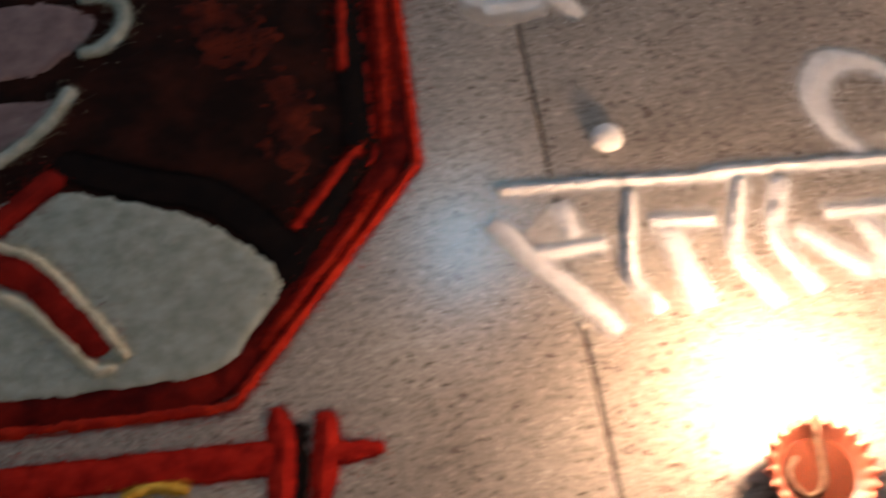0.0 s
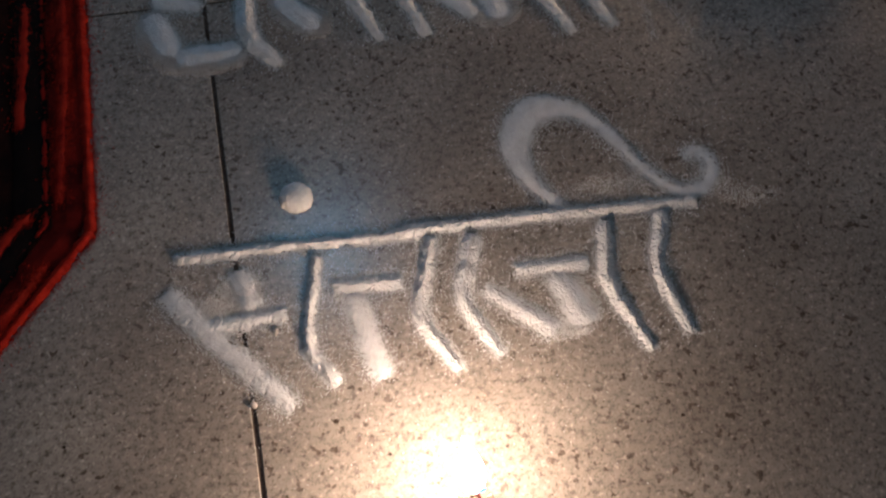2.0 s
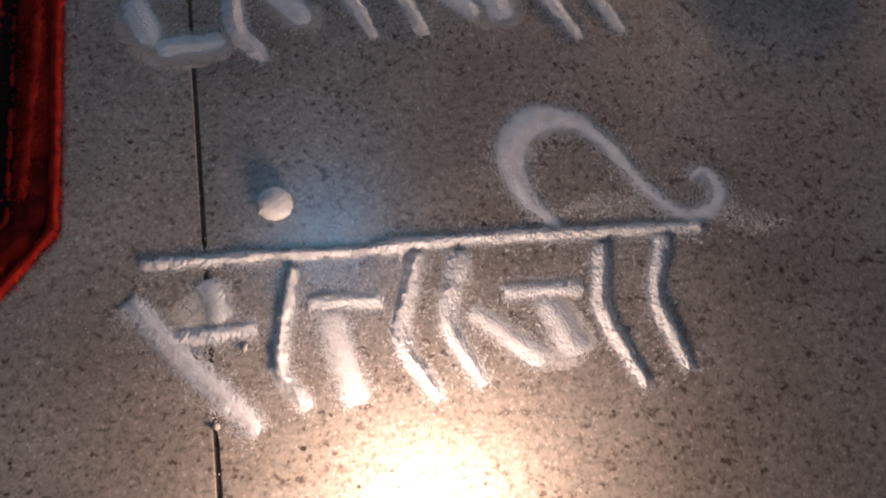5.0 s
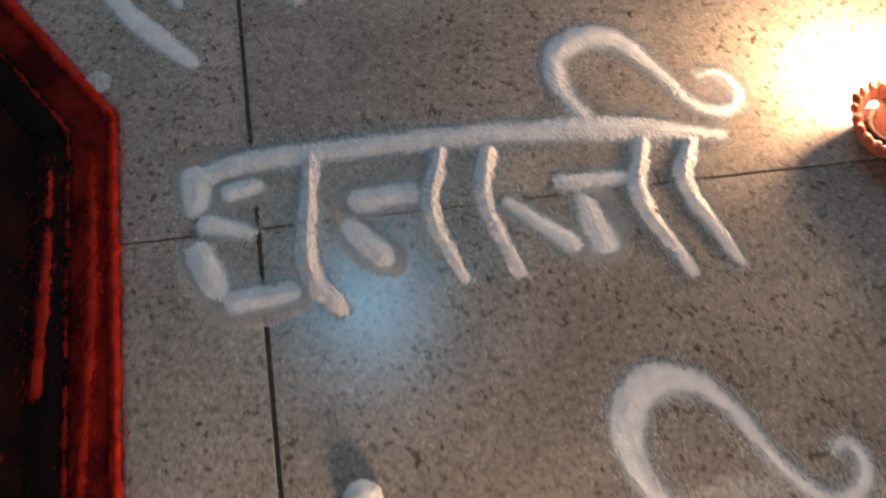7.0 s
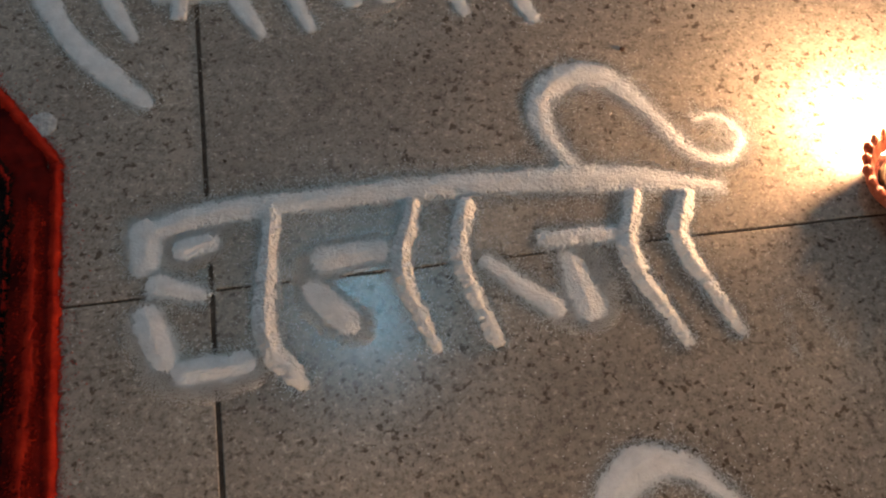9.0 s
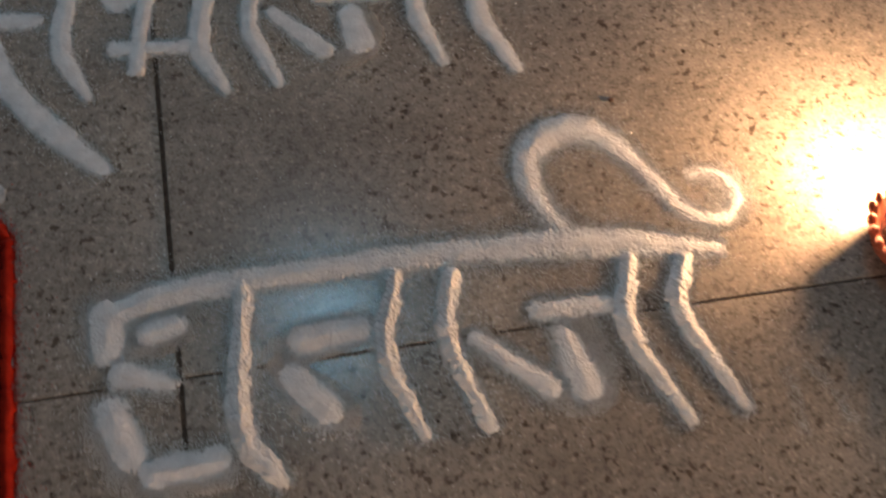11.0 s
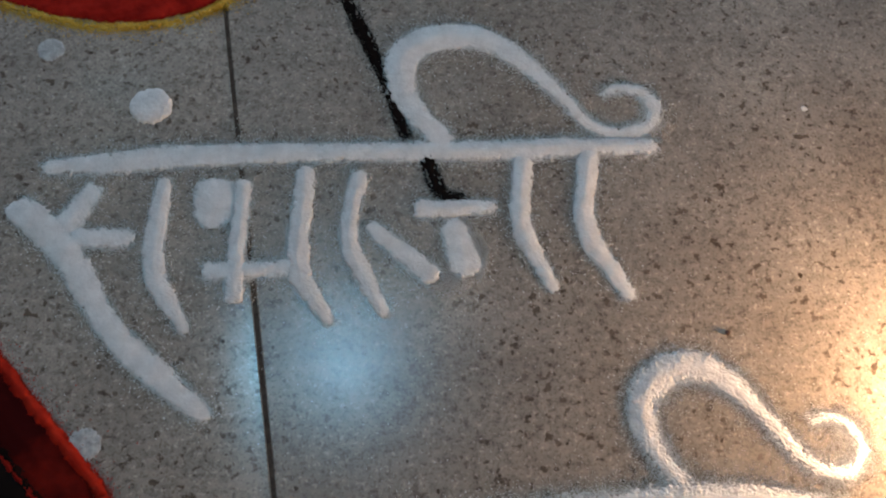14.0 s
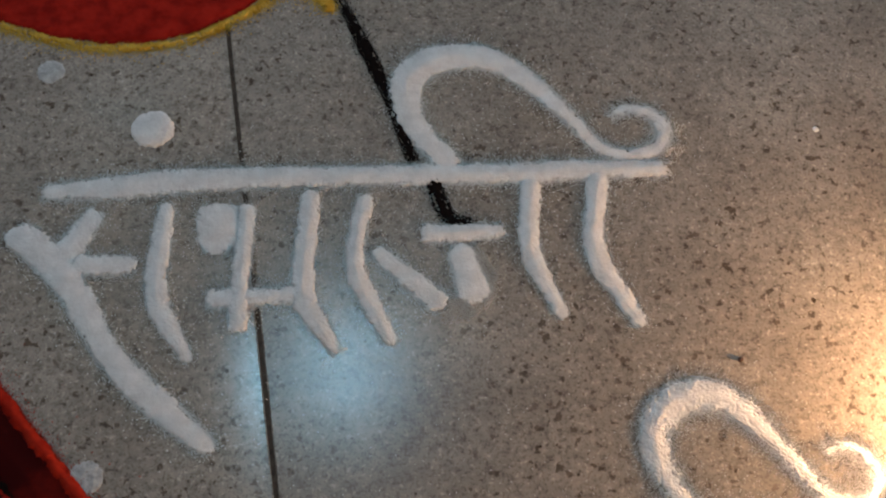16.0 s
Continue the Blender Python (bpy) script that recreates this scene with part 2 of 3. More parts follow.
def stroke(name, pts, height, mat, parent, label="", fuzz=0.35, sharp=1.0, step=0.00067, base=0.0, grain=0.0007, loose=1.0, rag=1.0, fringe=0.0011):
    """A line of powder poured by hand. pts: x, y and half width along it. fuzz: how far loose grains stray past the edge;
    sharp: 1 for a heaped ridge, under 1 for a flatter layer, below 0 for a flat slab; loose: how many single grains lie on and beside it."""
    SEED[0] += 1
    seed = SEED[0]
    rng = np.random.default_rng(seed)
    p = spline(pts, step)
    d = np.gradient(p[:, :2], axis=0)
    d /= np.linalg.norm(d, axis=1)[:, None] + 1e-12
    n = np.stack([-d[:, 1], d[:, 0]], 1)
    wide = np.maximum(p[:, 2], 0.001)
    reach = 1 + fuzz + 0.15
    m = max(9, int(2 * reach * wide.max() / step))
    u = np.linspace(-reach, reach, m)[None, :]
    s = np.concatenate([[0], np.cumsum(np.linalg.norm(np.diff(p[:, :2], axis=0), axis=1))])
    # ends taper off like the sides
    tip = np.minimum(np.minimum(s, s[-1] - s) / wide.mean(), 1)[:, None]
    X = p[:, :1] + n[:, :1] * u * wide[:, None]
    Y = p[:, 1:2] + n[:, 1:] * u * wide[:, None]
    w = wide[:, None]
    wob = ((vnoise(X, Y, 0.011, seed) - 0.5) * 0.0022 + (vnoise(X, Y, 0.0035, seed + 50) - 0.5) * 0.0020 + (vnoise(X, Y, 0.0009, seed + 60) - 0.5) * 0.0022 * rag) / w
    edge = np.hypot(u, 1 - tip) + wob
    inside = np.clip(1 - edge, -1, 1)
    prof = np.where(inside > 0, np.power(np.maximum(inside, 0), max(0.14, 0.55 + 0.45 * sharp)), 0)
    hgt = height * np.clip(wide / wide.max(), 0.35, 1)[:, None]
    Z = prof * hgt * (0.80 + 0.40 * vnoise(X, Y, 0.012, seed + 7))
    g = vnoise(X, Y, 0.0009, seed + 11) * 0.6 + vnoise(X, Y, 0.0026, seed + 13) * 0.4 + rng.uniform(-0.15, 0.15, X.shape)
    under = np.where(inside > 0, grain * (0.22 - 0.10 * prof), -grain * (0.25 + 0.6 * np.maximum(-inside, 0) / max(fuzz, 0.05)))
    Z = Z + (g - 0.5) * grain * (0.26 + 1.20 * np.clip(1 - prof * 5, 0, 1)) + under
    keep = Z > 0.00002
    ob = sheet(name, X, Y, np.where(keep, Z + base, -0.0008 + base), keep, mat, parent, label)
    if loose:
        k = int(s[-1] * 27000 * loose * (0.6 + 350 * fringe))
        r = rng.integers(0, len(p), k)
        sign = rng.choice((-1.0, 1.0), k)
        off = sign * (wide[r] * (0.3 + 0.55 * np.sqrt(tip[r, 0])) + rng.exponential(fringe, k))
        along = rng.normal(0, 0.0015, k)
        add_grains(ob.data, p[r, 0] + n[r, 0] * off + d[r, 0] * along, p[r, 1] + n[r, 1] * off + d[r, 1] * along,
                   np.where(np.abs(off) < wide[r] * 0.92, 0.0004, 0.0) + base, rng)
        k = int(s[-1] * 2600 * loose * (0.5 + 400 * fringe))
        r = rng.integers(0, len(p), k)
        off = rng.choice((-1.0, 1.0), k) * (wide[r] + rng.exponential(0.0042, k))
        along = rng.normal(0, 0.004, k)
        add_grains(ob.data, p[r, 0] + n[r, 0] * off + d[r, 0] * along, p[r, 1] + n[r, 1] * off + d[r, 1] * along, np.zeros(k) + base, rng, 0.00035, 0.00085)
    return ob


def patch(name, outline, height, mat, parent, label="", step=0.002, base=0.0, rough=0.006, grain=0.0006, smooth_outline=True):
    """A flat layer of powder inside a closed outline, with an uneven edge."""
    SEED[0] += 1
    seed = SEED[0]
    o = spline(outline, 0.006, True) if smooth_outline else np.array(outline, float)
    lo, hi = o.min(0) - 0.012, o.max(0) + 0.012
    X, Y = np.meshgrid(np.arange(lo[0], hi[0], step), np.arange(lo[1], hi[1], step), indexing="ij")
    dist, odd = np.full(X.shape, 9.0), np.zeros(X.shape, bool)
    for (ax, ay), (bx, by) in zip(o, np.roll(o, -1, 0)):
        ex, ey = bx - ax, by - ay
        t = np.clip(((X - ax) * ex + (Y - ay) * ey) / (ex * ex + ey * ey + 1e-15), 0, 1)
        dist = np.minimum(dist, np.hypot(X - ax - t * ex, Y - ay - t * ey))
        odd ^= ((ay > Y) != (by > Y)) & (X < ex * (Y - ay) / (ey if abs(ey) > 1e-12 else 1e-12) + ax)
    inside = np.where(odd, dist, -dist) + (vnoise(X, Y, 0.008, seed) - 0.5) * rough
    prof = np.clip(inside / 0.006, -1, 1)
    g = vnoise(X, Y, 0.0012, seed + 3) * 0.65 + vnoise(X, Y, 0.004, seed + 5) * 0.35
    Z = np.where(prof > 0, np.sqrt(np.maximum(prof, 0)) * height * (0.8 + 0.4 * vnoise(X, Y, 0.03, seed + 9)), prof * grain * 2) + (g - 0.5) * 2 * grain
    Z = np.maximum(Z, -0.0008)
    keep = Z > 0.00002
    return sheet(name, X, Y, np.where(keep, Z + base, -0.0008 + base), keep, mat, parent, label)


def even(pts, w0, w1=None):
    """Points with half widths that run evenly from w0 to w1."""
    w1 = w0 if w1 is None else w1
    k = max(1, len(pts) - 1)
    return [(x, y, w0 + (w1 - w0) * i / k) for i, (x, y) in enumerate(pts)]


# ---- room ----
JX, JY, TILE, GAP, GAP_Y = 0.137, 0.718, 0.61, 0.0032, 0.0015
X0, X1, Y0, Y1, WALL = JX - 4 * TILE, JX + 4 * TILE, -0.36, JY + 5 * TILE, 2.3
ROOF = 1.62
bed = part("floor", box(bmesh.new(), X0, X1, Y0, Y1, -0.06, -0.0015), GROUT)
tagged(bed, "courtyard floor of grey stone tiles with dark grout", "floor", kind="structure")
tagged(part("ground", box(bmesh.new(), -400, 400, -400, 400, -0.3, -0.062), EARTH), "bare dark ground round the courtyard", "ground", kind="structure")


def wall(name, x0, x1, y0, y1):
    ob = part(name, box(bmesh.new(), x0, x1, y0, y1, -0.06, WALL), PLASTER)
    tagged(ob, "plain plastered wall, added out of view to block sky light", "wall", kind="structure")


# walls added out of view, so that sky light enters from the north only
wall("unseen_wall_west", X0 - 0.2, X0, Y0 - 0.2, Y1)
wall("unseen_wall_east", X1, X1 + 0.2, Y0 - 0.2, Y1)
wall("unseen_wall_south", X0, X1, Y0 - 0.2, Y0)
# added roof slab, out of view: keeps sky light off the near floor
tagged(part("shade_roof", box(bmesh.new(), X0 - 0.2, X1 + 0.2, Y0 - 0.2, ROOF, WALL, WALL + 0.15), PLASTER),
       "plain plastered roof slab, added out of view to shade the near floor", "roof", kind="structure")


def disc(bm, r, z0, z1, n=40):
    bmesh.ops.create_cone(bm, cap_ends=True, segments=n, radius1=r, radius2=r * 0.94, depth=z1 - z0,
                          matrix=Matrix.Translation((0, 0, (z0 + z1) / 2)))
    return bm


lamp = thing("overhead_lamp", "round cool white lamp on an arm from the added roof", "lamp", (*LAMP_XY, LAMP_Z))
part("housing", disc(bmesh.new(), 0.125, 0.010, 0.045), METAL, lamp)
part("diffuser", disc(bmesh.new(), 0.11, 0.0, 0.010), LED, lamp, "glowing cool white diffuser")
part("arm", box(bmesh.new(), -0.015, 0.015, ROOF - LAMP_XY[1], 0.05, 0.035, 0.06), METAL, lamp)


# ---- red octagonal border and what it encloses ----
OCT = [(0.036, 0.50), (-0.122, 0.306), (-0.478, 0.306), (-0.636, 0.50), (-0.636, 0.842), (-0.478, 1.038), (-0.098, 1.040), (0.037, 0.834)]


def inset(d):
    """The octagon drawn in by d on all sides."""
    out = []
    for k, p in enumerate(OCT):
        a, b = Vector(OCT[k - 1]), Vector(OCT[(k + 1) % 8])
        p = Vector(p)
        e, f = (p - a).normalized(), (b - p).normalized()
        n = Vector((e.y, -e.x)) + Vector((f.y, -f.x))
        n = n.normalized() / max(0.3, n.normalized().dot(Vector((e.y, -e.x))))
        out.append(tuple(p + n * d))
    return out


def ring(name, d, half, height, mat, parent, label="", fuzz=0.2, sharp=0.6, step=0.0012):
    o = inset(d)
    for k in range(8):
        a, b = Vector(o[k]), Vector(o[(k + 1) % 8])
        e = (b - a).normalized() * half * 0.35
        c = (a + b) / 2
        far = c.x < -0.36
        stroke(name, even([tuple(a - e), tuple(a.lerp(b, 0.33)), tuple(a.lerp(b, 0.66)), tuple(b + e)], half), height, mat, parent, label,
               fuzz, sharp, 0.004 if far else step)


picture = thing("powder_picture", "black powder ground with plain grey, rust and pinkish shapes", "floor art")
patch("ground", inset(0.03), 0.0010, BROWN, picture, "brown-black powder ground", 0.003, smooth_outline=False)
stroke("edge_line", even([inset(0.049)[7], (inset(0.049)[7][0], 0.67), inset(0.049)[0]], 0.013), 0.0012, BLACK, picture, "", 0.1, 0.2, 0.0015, 0.001)
stroke("edge_line", even([inset(0.049)[0], (-0.075, 0.42), inset(0.049)[1]], 0.013), 0.0012, BLACK, picture, "", 0.1, 0.2, 0.0015, 0.001)
stroke("edge_line", even([inset(0.049)[6], inset(0.049)[7]], 0.013), 0.0012, BLACK, picture, "", 0.1, 0.2, 0.0015, 0.001)
stroke("streak", [(-0.012, 0.80, 0.003), (-0.014, 0.69, 0.005), (-0.019, 0.605, 0.004)], 0.0012, ORANGE, picture, "orange-red streak", 0.8, 0.3, 0.0012, 0.0014)
stroke("streak", [(-0.010, 0.528, 0.003), (-0.04, 0.490, 0.005), (-0.070, 0.452, 0.003)], 0.0012, ORANGE, picture, "orange-red streak", 0.8, 0.3, 0.0012, 0.0014)
patch("blotch", [(-0.15, 0.70), (-0.08, 0.67), (-0.09, 0.62), (-0.14, 0.63)], 0.0006, RUST, picture, "rust-coloured blotch", 0.002, 0.0009, 0.03)
patch("blotch", [(-0.075, 0.61), (-0.05, 0.57), (-0.06, 0.50), (-0.085, 0.53)], 0.0006, RUST, picture, "rust-coloured blotch", 0.002, 0.0009, 0.03)
stroke("outline", even([(-0.26, 0.54), (-0.19, 0.51), (-0.13, 0.488), (-0.075, 0.43), (-0.06, 0.39)], 0.016), 0.0008, BLACK, picture, "", 0.2, 0.2, 0.0018, 0.0012)
patch("shape", [(-0.31, 0.50), (-0.25, 0.508), (-0.19, 0.490), (-0.145, 0.470), (-0.107, 0.440), (-0.082, 0.405), (-0.11, 0.36), (-0.14, 0.338), (-0.29, 0.335), (-0.40, 0.37), (-0.40, 0.45)],
      0.0014, GREY, picture, "plain grey powder shape", 0.0018, 0.0013, 0.003)
stroke("outline", even([(-0.31, 0.468), (-0.27, 0.449), (-0.230, 0.402), (-0.197, 0.356)], 0.005), 0.002, CREAM, picture, "cream outline", 0.3, 0.6, 0.001, 0.0026)
stroke("outline", even([(-0.31, 0.422), (-0.28, 0.412), (-0.252, 0.385), (-0.222, 0.352), (-0.205, 0.350)], 0.005), 0.002, CREAM, picture, "cream outline", 0.3, 0.6, 0.001, 0.0026)
stroke("curved_band", even([(-0.31, 0.449), (-0.27, 0.432), (-0.240, 0.395), (-0.213, 0.362)], 0.014), 0.0018, RED, picture, "dark red curved band", 0.15, 0.3, 0.0012, 0.0028)
stroke("straight_band", even([(-0.31, 0.475), (-0.285, 0.497), (-0.255, 0.527)], 0.011), 0.0018, RED, picture, "dark red band", 0.15, 0.3, 0.0012, 0.0028)
patch("shape", [(-0.36, 0.70), (-0.28, 0.715), (-0.235, 0.69), (-0.25, 0.655), (-0.29, 0.632), (-0.36, 0.64)], 0.0012, PINK, picture, "plain pinkish shape", 0.002, 0.0012, 0.004)
patch("shape", [(-0.36, 0.60), (-0.29, 0.605), (-0.262, 0.60), (-0.275, 0.57), (-0.31, 0.545), (-0.36, 0.55)], 0.0012, PINK, picture, "plain pinkish shape", 0.002, 0.0012, 0.004)
stroke("outline", even([(-0.248, 0.615), (-0.262, 0.588), (-0.285, 0.562), (-0.315, 0.538)], 0.006), 0.0022, GREY, picture, "pale outline", 0.2, 0.5, 0.0012, 0.0022)
stroke("outline", [(-0.245, 0.715, 0.004), (-0.215, 0.712, 0.005), (-0.206, 0.685, 0.006), (-0.222, 0.658, 0.006), (-0.244, 0.652, 0.005)], 0.0022, GREY, picture, "pale outline", 0.2, 0.5, 0.0012, 0.0022)

border = thing("powder_border", "octagonal border of dark red powder with orange edges", "floor art")
ring("band", 0.0205, 0.0155, 0.0022, BAND, border)
ring("outer_rim", 0.0038, 0.0045, 0.0030, ORANGE, border, "bright orange-red rim")
ring("inner_rim", 0.0370, 0.0024, 0.0018, RED, border, "red rim")

stroke("streak", [(0.0175, 0.800, 0.0016), (0.0185, 0.730, 0.0040), (0.0165, 0.640, 0.0044), (0.0130, 0.575, 0.0030), (0.0095, 0.530, 0.0014)], 0.0012, ORANGE, border, "orange-red streak", 0.8, 0.2, 0.0010, 0.0020, rag=2.5)
stroke("streak", [(-0.002, 0.478, 0.0016), (-0.030, 0.440, 0.0036), (-0.070, 0.392, 0.0034), (-0.100, 0.352, 0.0014)], 0.0012, ORANGE, border, "orange-red streak", 0.8, 0.2, 0.0010, 0.0020, rag=2.5)

ornament = thing("powder_ornament", "red powder shaft with two cross pieces and a pointed tip", "floor art")
stroke("shaft", even([(-0.33, 0.272), (-0.2, 0.270), (-0.09, 0.268)], 0.0135), 0.002, SCARLET, ornament, "", 0.15, 0.3, 0.0015)
stroke("cross_piece", [(-0.092, 0.306, 0.006), (-0.090, 0.285, 0.010), (-0.090, 0.255, 0.011), (-0.095, 0.215, 0.007)], 0.0024, SCARLET, ornament, "", 0.2, 0.4)
stroke("cross_piece", [(-0.058, 0.300, 0.006), (-0.058, 0.28, 0.010), (-0.062, 0.255, 0.010), (-0.068, 0.225, 0.006)], 0.0024, SCARLET, ornament, "", 0.2, 0.4)
stroke("tip", [(-0.062, 0.267, 0.010), (-0.040, 0.266, 0.008), (-0.018, 0.266, 0.004)], 0.0024, SCARLET, ornament, "", 0.15, 0.4)
stroke("curl", even([(-0.20, 0.252), (-0.178, 0.258), (-0.155, 0.252)], 0.003), 0.002, YELLOW, ornament, "yellow curl", 0.3, 0.6, 0.001, 0.001)
stroke("shadow_line", even([(-0.076, 0.292), (-0.077, 0.265), (-0.080, 0.23)], 0.005), 0.0012, BLACK, ornament, "", 0.4, 0.4)

# ---- red cloth shape with a yellow edge, and the black pole ----
cloth = thing("powder_pennant", "scarlet powder shape edged with yellow powder", "floor art")
patch("field", [(-0.10, 1.27), (-0.06, 1.245), (-0.02, 1.224), (0.02, 1.207), (0.06, 1.199), (0.10, 1.201), (0.135, 1.213), (0.165, 1.232), (0.19, 1.26), (0.18, 1.33), (0.02, 1.36), (-0.10, 1.34)],
      0.0016, SCARLET, cloth, "", 0.0015, 0, 0.002)
stroke("edge", even([(-0.08, 1.255), (-0.03, 1.225), (0.02, 1.203), (0.06, 1.195), (0.10, 1.197), (0.14, 1.212), (0.175, 1.233), (0.195, 1.26)], 0.0027), 0.0014, YELLOW, cloth, "yellow edge line", 0.6, 0.1, rag=2.6, fringe=0.0020)
stroke("tie", [(0.185, 1.24, 0.003), (0.205, 1.232, 0.004), (0.217, 1.222, 0.005), (0.216, 1.212, 0.003)], 0.0016, YELLOW, cloth, "yellow tie", 0.5, 0.1, rag=2.6, fringe=0.0020)

pole = thing("powder_pole", "thin pole drawn in black powder", "floor art")
stroke("shaft", [(0.199, 1.30, 0.0030), (0.227, 1.222, 0.0032), (0.243, 1.165, 0.0050), (0.252, 1.12, 0.0026), (0.261, 1.070, 0.0046)], 0.0012, BLACK, pole, "", 0.3, -0.2, rag=3.0, fringe=0.0008)
stroke("shaft", [(0.273, 1.056, 0.0048), (0.276, 1.028, 0.0052), (0.283, 1.018, 0.0042), (0.295, 1.015, 0.0025)], 0.0013, BLACK, pole, "", 0.3, -0.2, rag=3.0, fringe=0.0008)

# ---- three rows of white powder bars, each under a head bar with a curled flourish ----
GROUP = "rows of powder bars"


def bent_bars(parent, lines, height=0.0042, fuzz=0.25, sharp=0.9, rag=1.0, fringe=0.0011):
    """Upright bars with a kicked-out foot: top, knee and foot, and the half widths there."""
    for x0, y0, xk, yk, x1, y1, w0, wk, w1 in lines:
        a, k, b = Vector((x0, y0)), Vector((xk, yk)), Vector((x1, y1))
        p, q = a.lerp(k, 0.82), k.lerp(b, 0.18)
        stroke("bar", [(*a, w0), (*a.lerp(k, 0.45), (w0 + wk) / 2), (*p, wk), (*q, wk), (*k.lerp(b, 0.6), (wk + w1) / 2), (*b, w1)], height, WHITE, parent, "", fuzz, sharp,
               rag=rag, fringe=fringe)


def dusting(outline, thick):
    """A thin scatter of single grains that thins out towards its edge, on the row that is being laid."""
    SEED[0] += 1
    rng = np.random.default_rng(SEED[0])
    o = spline(outline, 0.004, True)
    lo, hi = o.min(0) - 0.006, o.max(0) + 0.006
    k = int((hi - lo).prod() * 3.2e6 * thick)
    q = rng.uniform(lo, hi, (k, 2))
    dist, odd = np.full(k, 9.0), np.zeros(k, bool)
    for (ax, ay), (bx, by) in zip(o, np.roll(o, -1, 0)):
        ex, ey = bx - ax, by - ay
        t = np.clip(((q[:, 0] - ax) * ex + (q[:, 1] - ay) * ey) / (ex * ex + ey * ey + 1e-15), 0, 1)
        dist = np.minimum(dist, np.hypot(q[:, 0] - ax - t * ex, q[:, 1] - ay - t * ey))
        odd ^= ((ay > q[:, 1]) != (by > q[:, 1])) & (q[:, 0] < ex * (q[:, 1] - ay) / (ey if abs(ey) > 1e-12 else 1e-12) + ax)
    chance = np.where(odd, 0.45 + dist / 0.010, 0.45 - dist / 0.007) * (0.45 + 0.8 * vnoise(q[:, 0], q[:, 1], 0.005, SEED[0]))
    q = q[rng.uniform(0, 1, k) < chance]
    me = bpy.data.meshes.new("dusting")
    add_grains(me, q[:, 0], q[:, 1], np.zeros(len(q)), rng)
    mesh_part("dusting", me, WHITE, row)


def bars(parent, name, lines, height=0.0042, fuzz=0.25, sharp=0.9, rag=1.0, fringe=0.0011):
    for x0, y0, x1, y1, w0, w1 in lines:
        stroke(name, [(x0, y0, w0), ((x0 + x1) / 2, (y0 + y1) / 2, (w0 + w1) / 2), (x1, y1, w1)], height, WHITE, parent, "", fuzz, sharp, rag=rag, fringe=fringe)


row = thing("powder_writing", "crisp ridged bars of white rangoli powder", "floor art", group=GROUP)
stroke("head_bar", [(0.091, 0.467, 0.0042), (0.17, 0.464, 0.0048), (0.249, 0.460, 0.0045), (0.268, 0.461, 0.0062), (0.325, 0.461, 0.0048), (0.42, 0.456, 0.0050), (0.506, 0.451, 0.0042)], 0.0040, WHITE, row, rag=1.8, fringe=0.0018)
bent_bars(row, [(0.198, 0.453, 0.180, 0.378, 0.199, 0.344, 0.0042, 0.0052, 0.0042), (0.288, 0.455, 0.265, 0.387, 0.289, 0.340, 0.0060, 0.0056, 0.0040),
                (0.320, 0.452, 0.300, 0.397, 0.321, 0.346, 0.0080, 0.0063, 0.0040), (0.427, 0.447, 0.413, 0.393, 0.433, 0.331, 0.0065, 0.0065, 0.0040),
                (0.474, 0.448, 0.454, 0.395, 0.466, 0.338, 0.0060, 0.0058, 0.0040)], 0.0044, rag=1.8, fringe=0.0018)
bars(row, "bar", [(0.082, 0.440, 0.166, 0.332, 0.0085, 0.0070), (0.112, 0.406, 0.170, 0.408, 0.0070, 0.0060), (0.138, 0.450, 0.146, 0.414, 0.0090, 0.0080),
                  (0.206, 0.423, 0.260, 0.420, 0.0060, 0.0060), (0.219, 0.418, 0.232, 0.343, 0.0085, 0.0080), (0.344, 0.415, 0.404, 0.411, 0.0055, 0.0060),
                  (0.319, 0.404, 0.366, 0.358, 0.0050, 0.0085), (0.374, 0.408, 0.390, 0.360, 0.0080, 0.0130)], 0.0022, 0.5, 0.3, 2.6, 0.0026)
stroke("flourish", [(0.398, 0.460, 0.0050), (0.376, 0.495, 0.0075), (0.374, 0.534, 0.0125), (0.396, 0.560, 0.0135), (0.425, 0.557, 0.0095), (0.448, 0.535, 0.0055),
                    (0.469, 0.493, 0.0050), (0.493, 0.464, 0.0050), (0.515, 0.464, 0.0055), (0.528, 0.481, 0.0055), (0.521, 0.498, 0.0045), (0.506, 0.494, 0.0030)], 0.0020, WHITE, row, "", 0.5, 0.7, grain=0.0010, rag=2.4, fringe=0.0026)
dusting([(0.40, 0.475), (0.43, 0.488), (0.47, 0.482), (0.47, 0.468), (0.43, 0.466)], 0.5)
dusting([(0.515, 0.475), (0.535, 0.480), (0.545, 0.462), (0.575, 0.450), (0.55, 0.440), (0.52, 0.455)], 0.5)

dusting([(0.375, 0.408), (0.395, 0.397), (0.402, 0.372), (0.388, 0.354), (0.362, 0.354), (0.374, 0.372)], 2.2)
dusting([(0.105, 0.420), (0.140, 0.448), (0.153, 0.428), (0.138, 0.406), (0.112, 0.398)], 2.2)

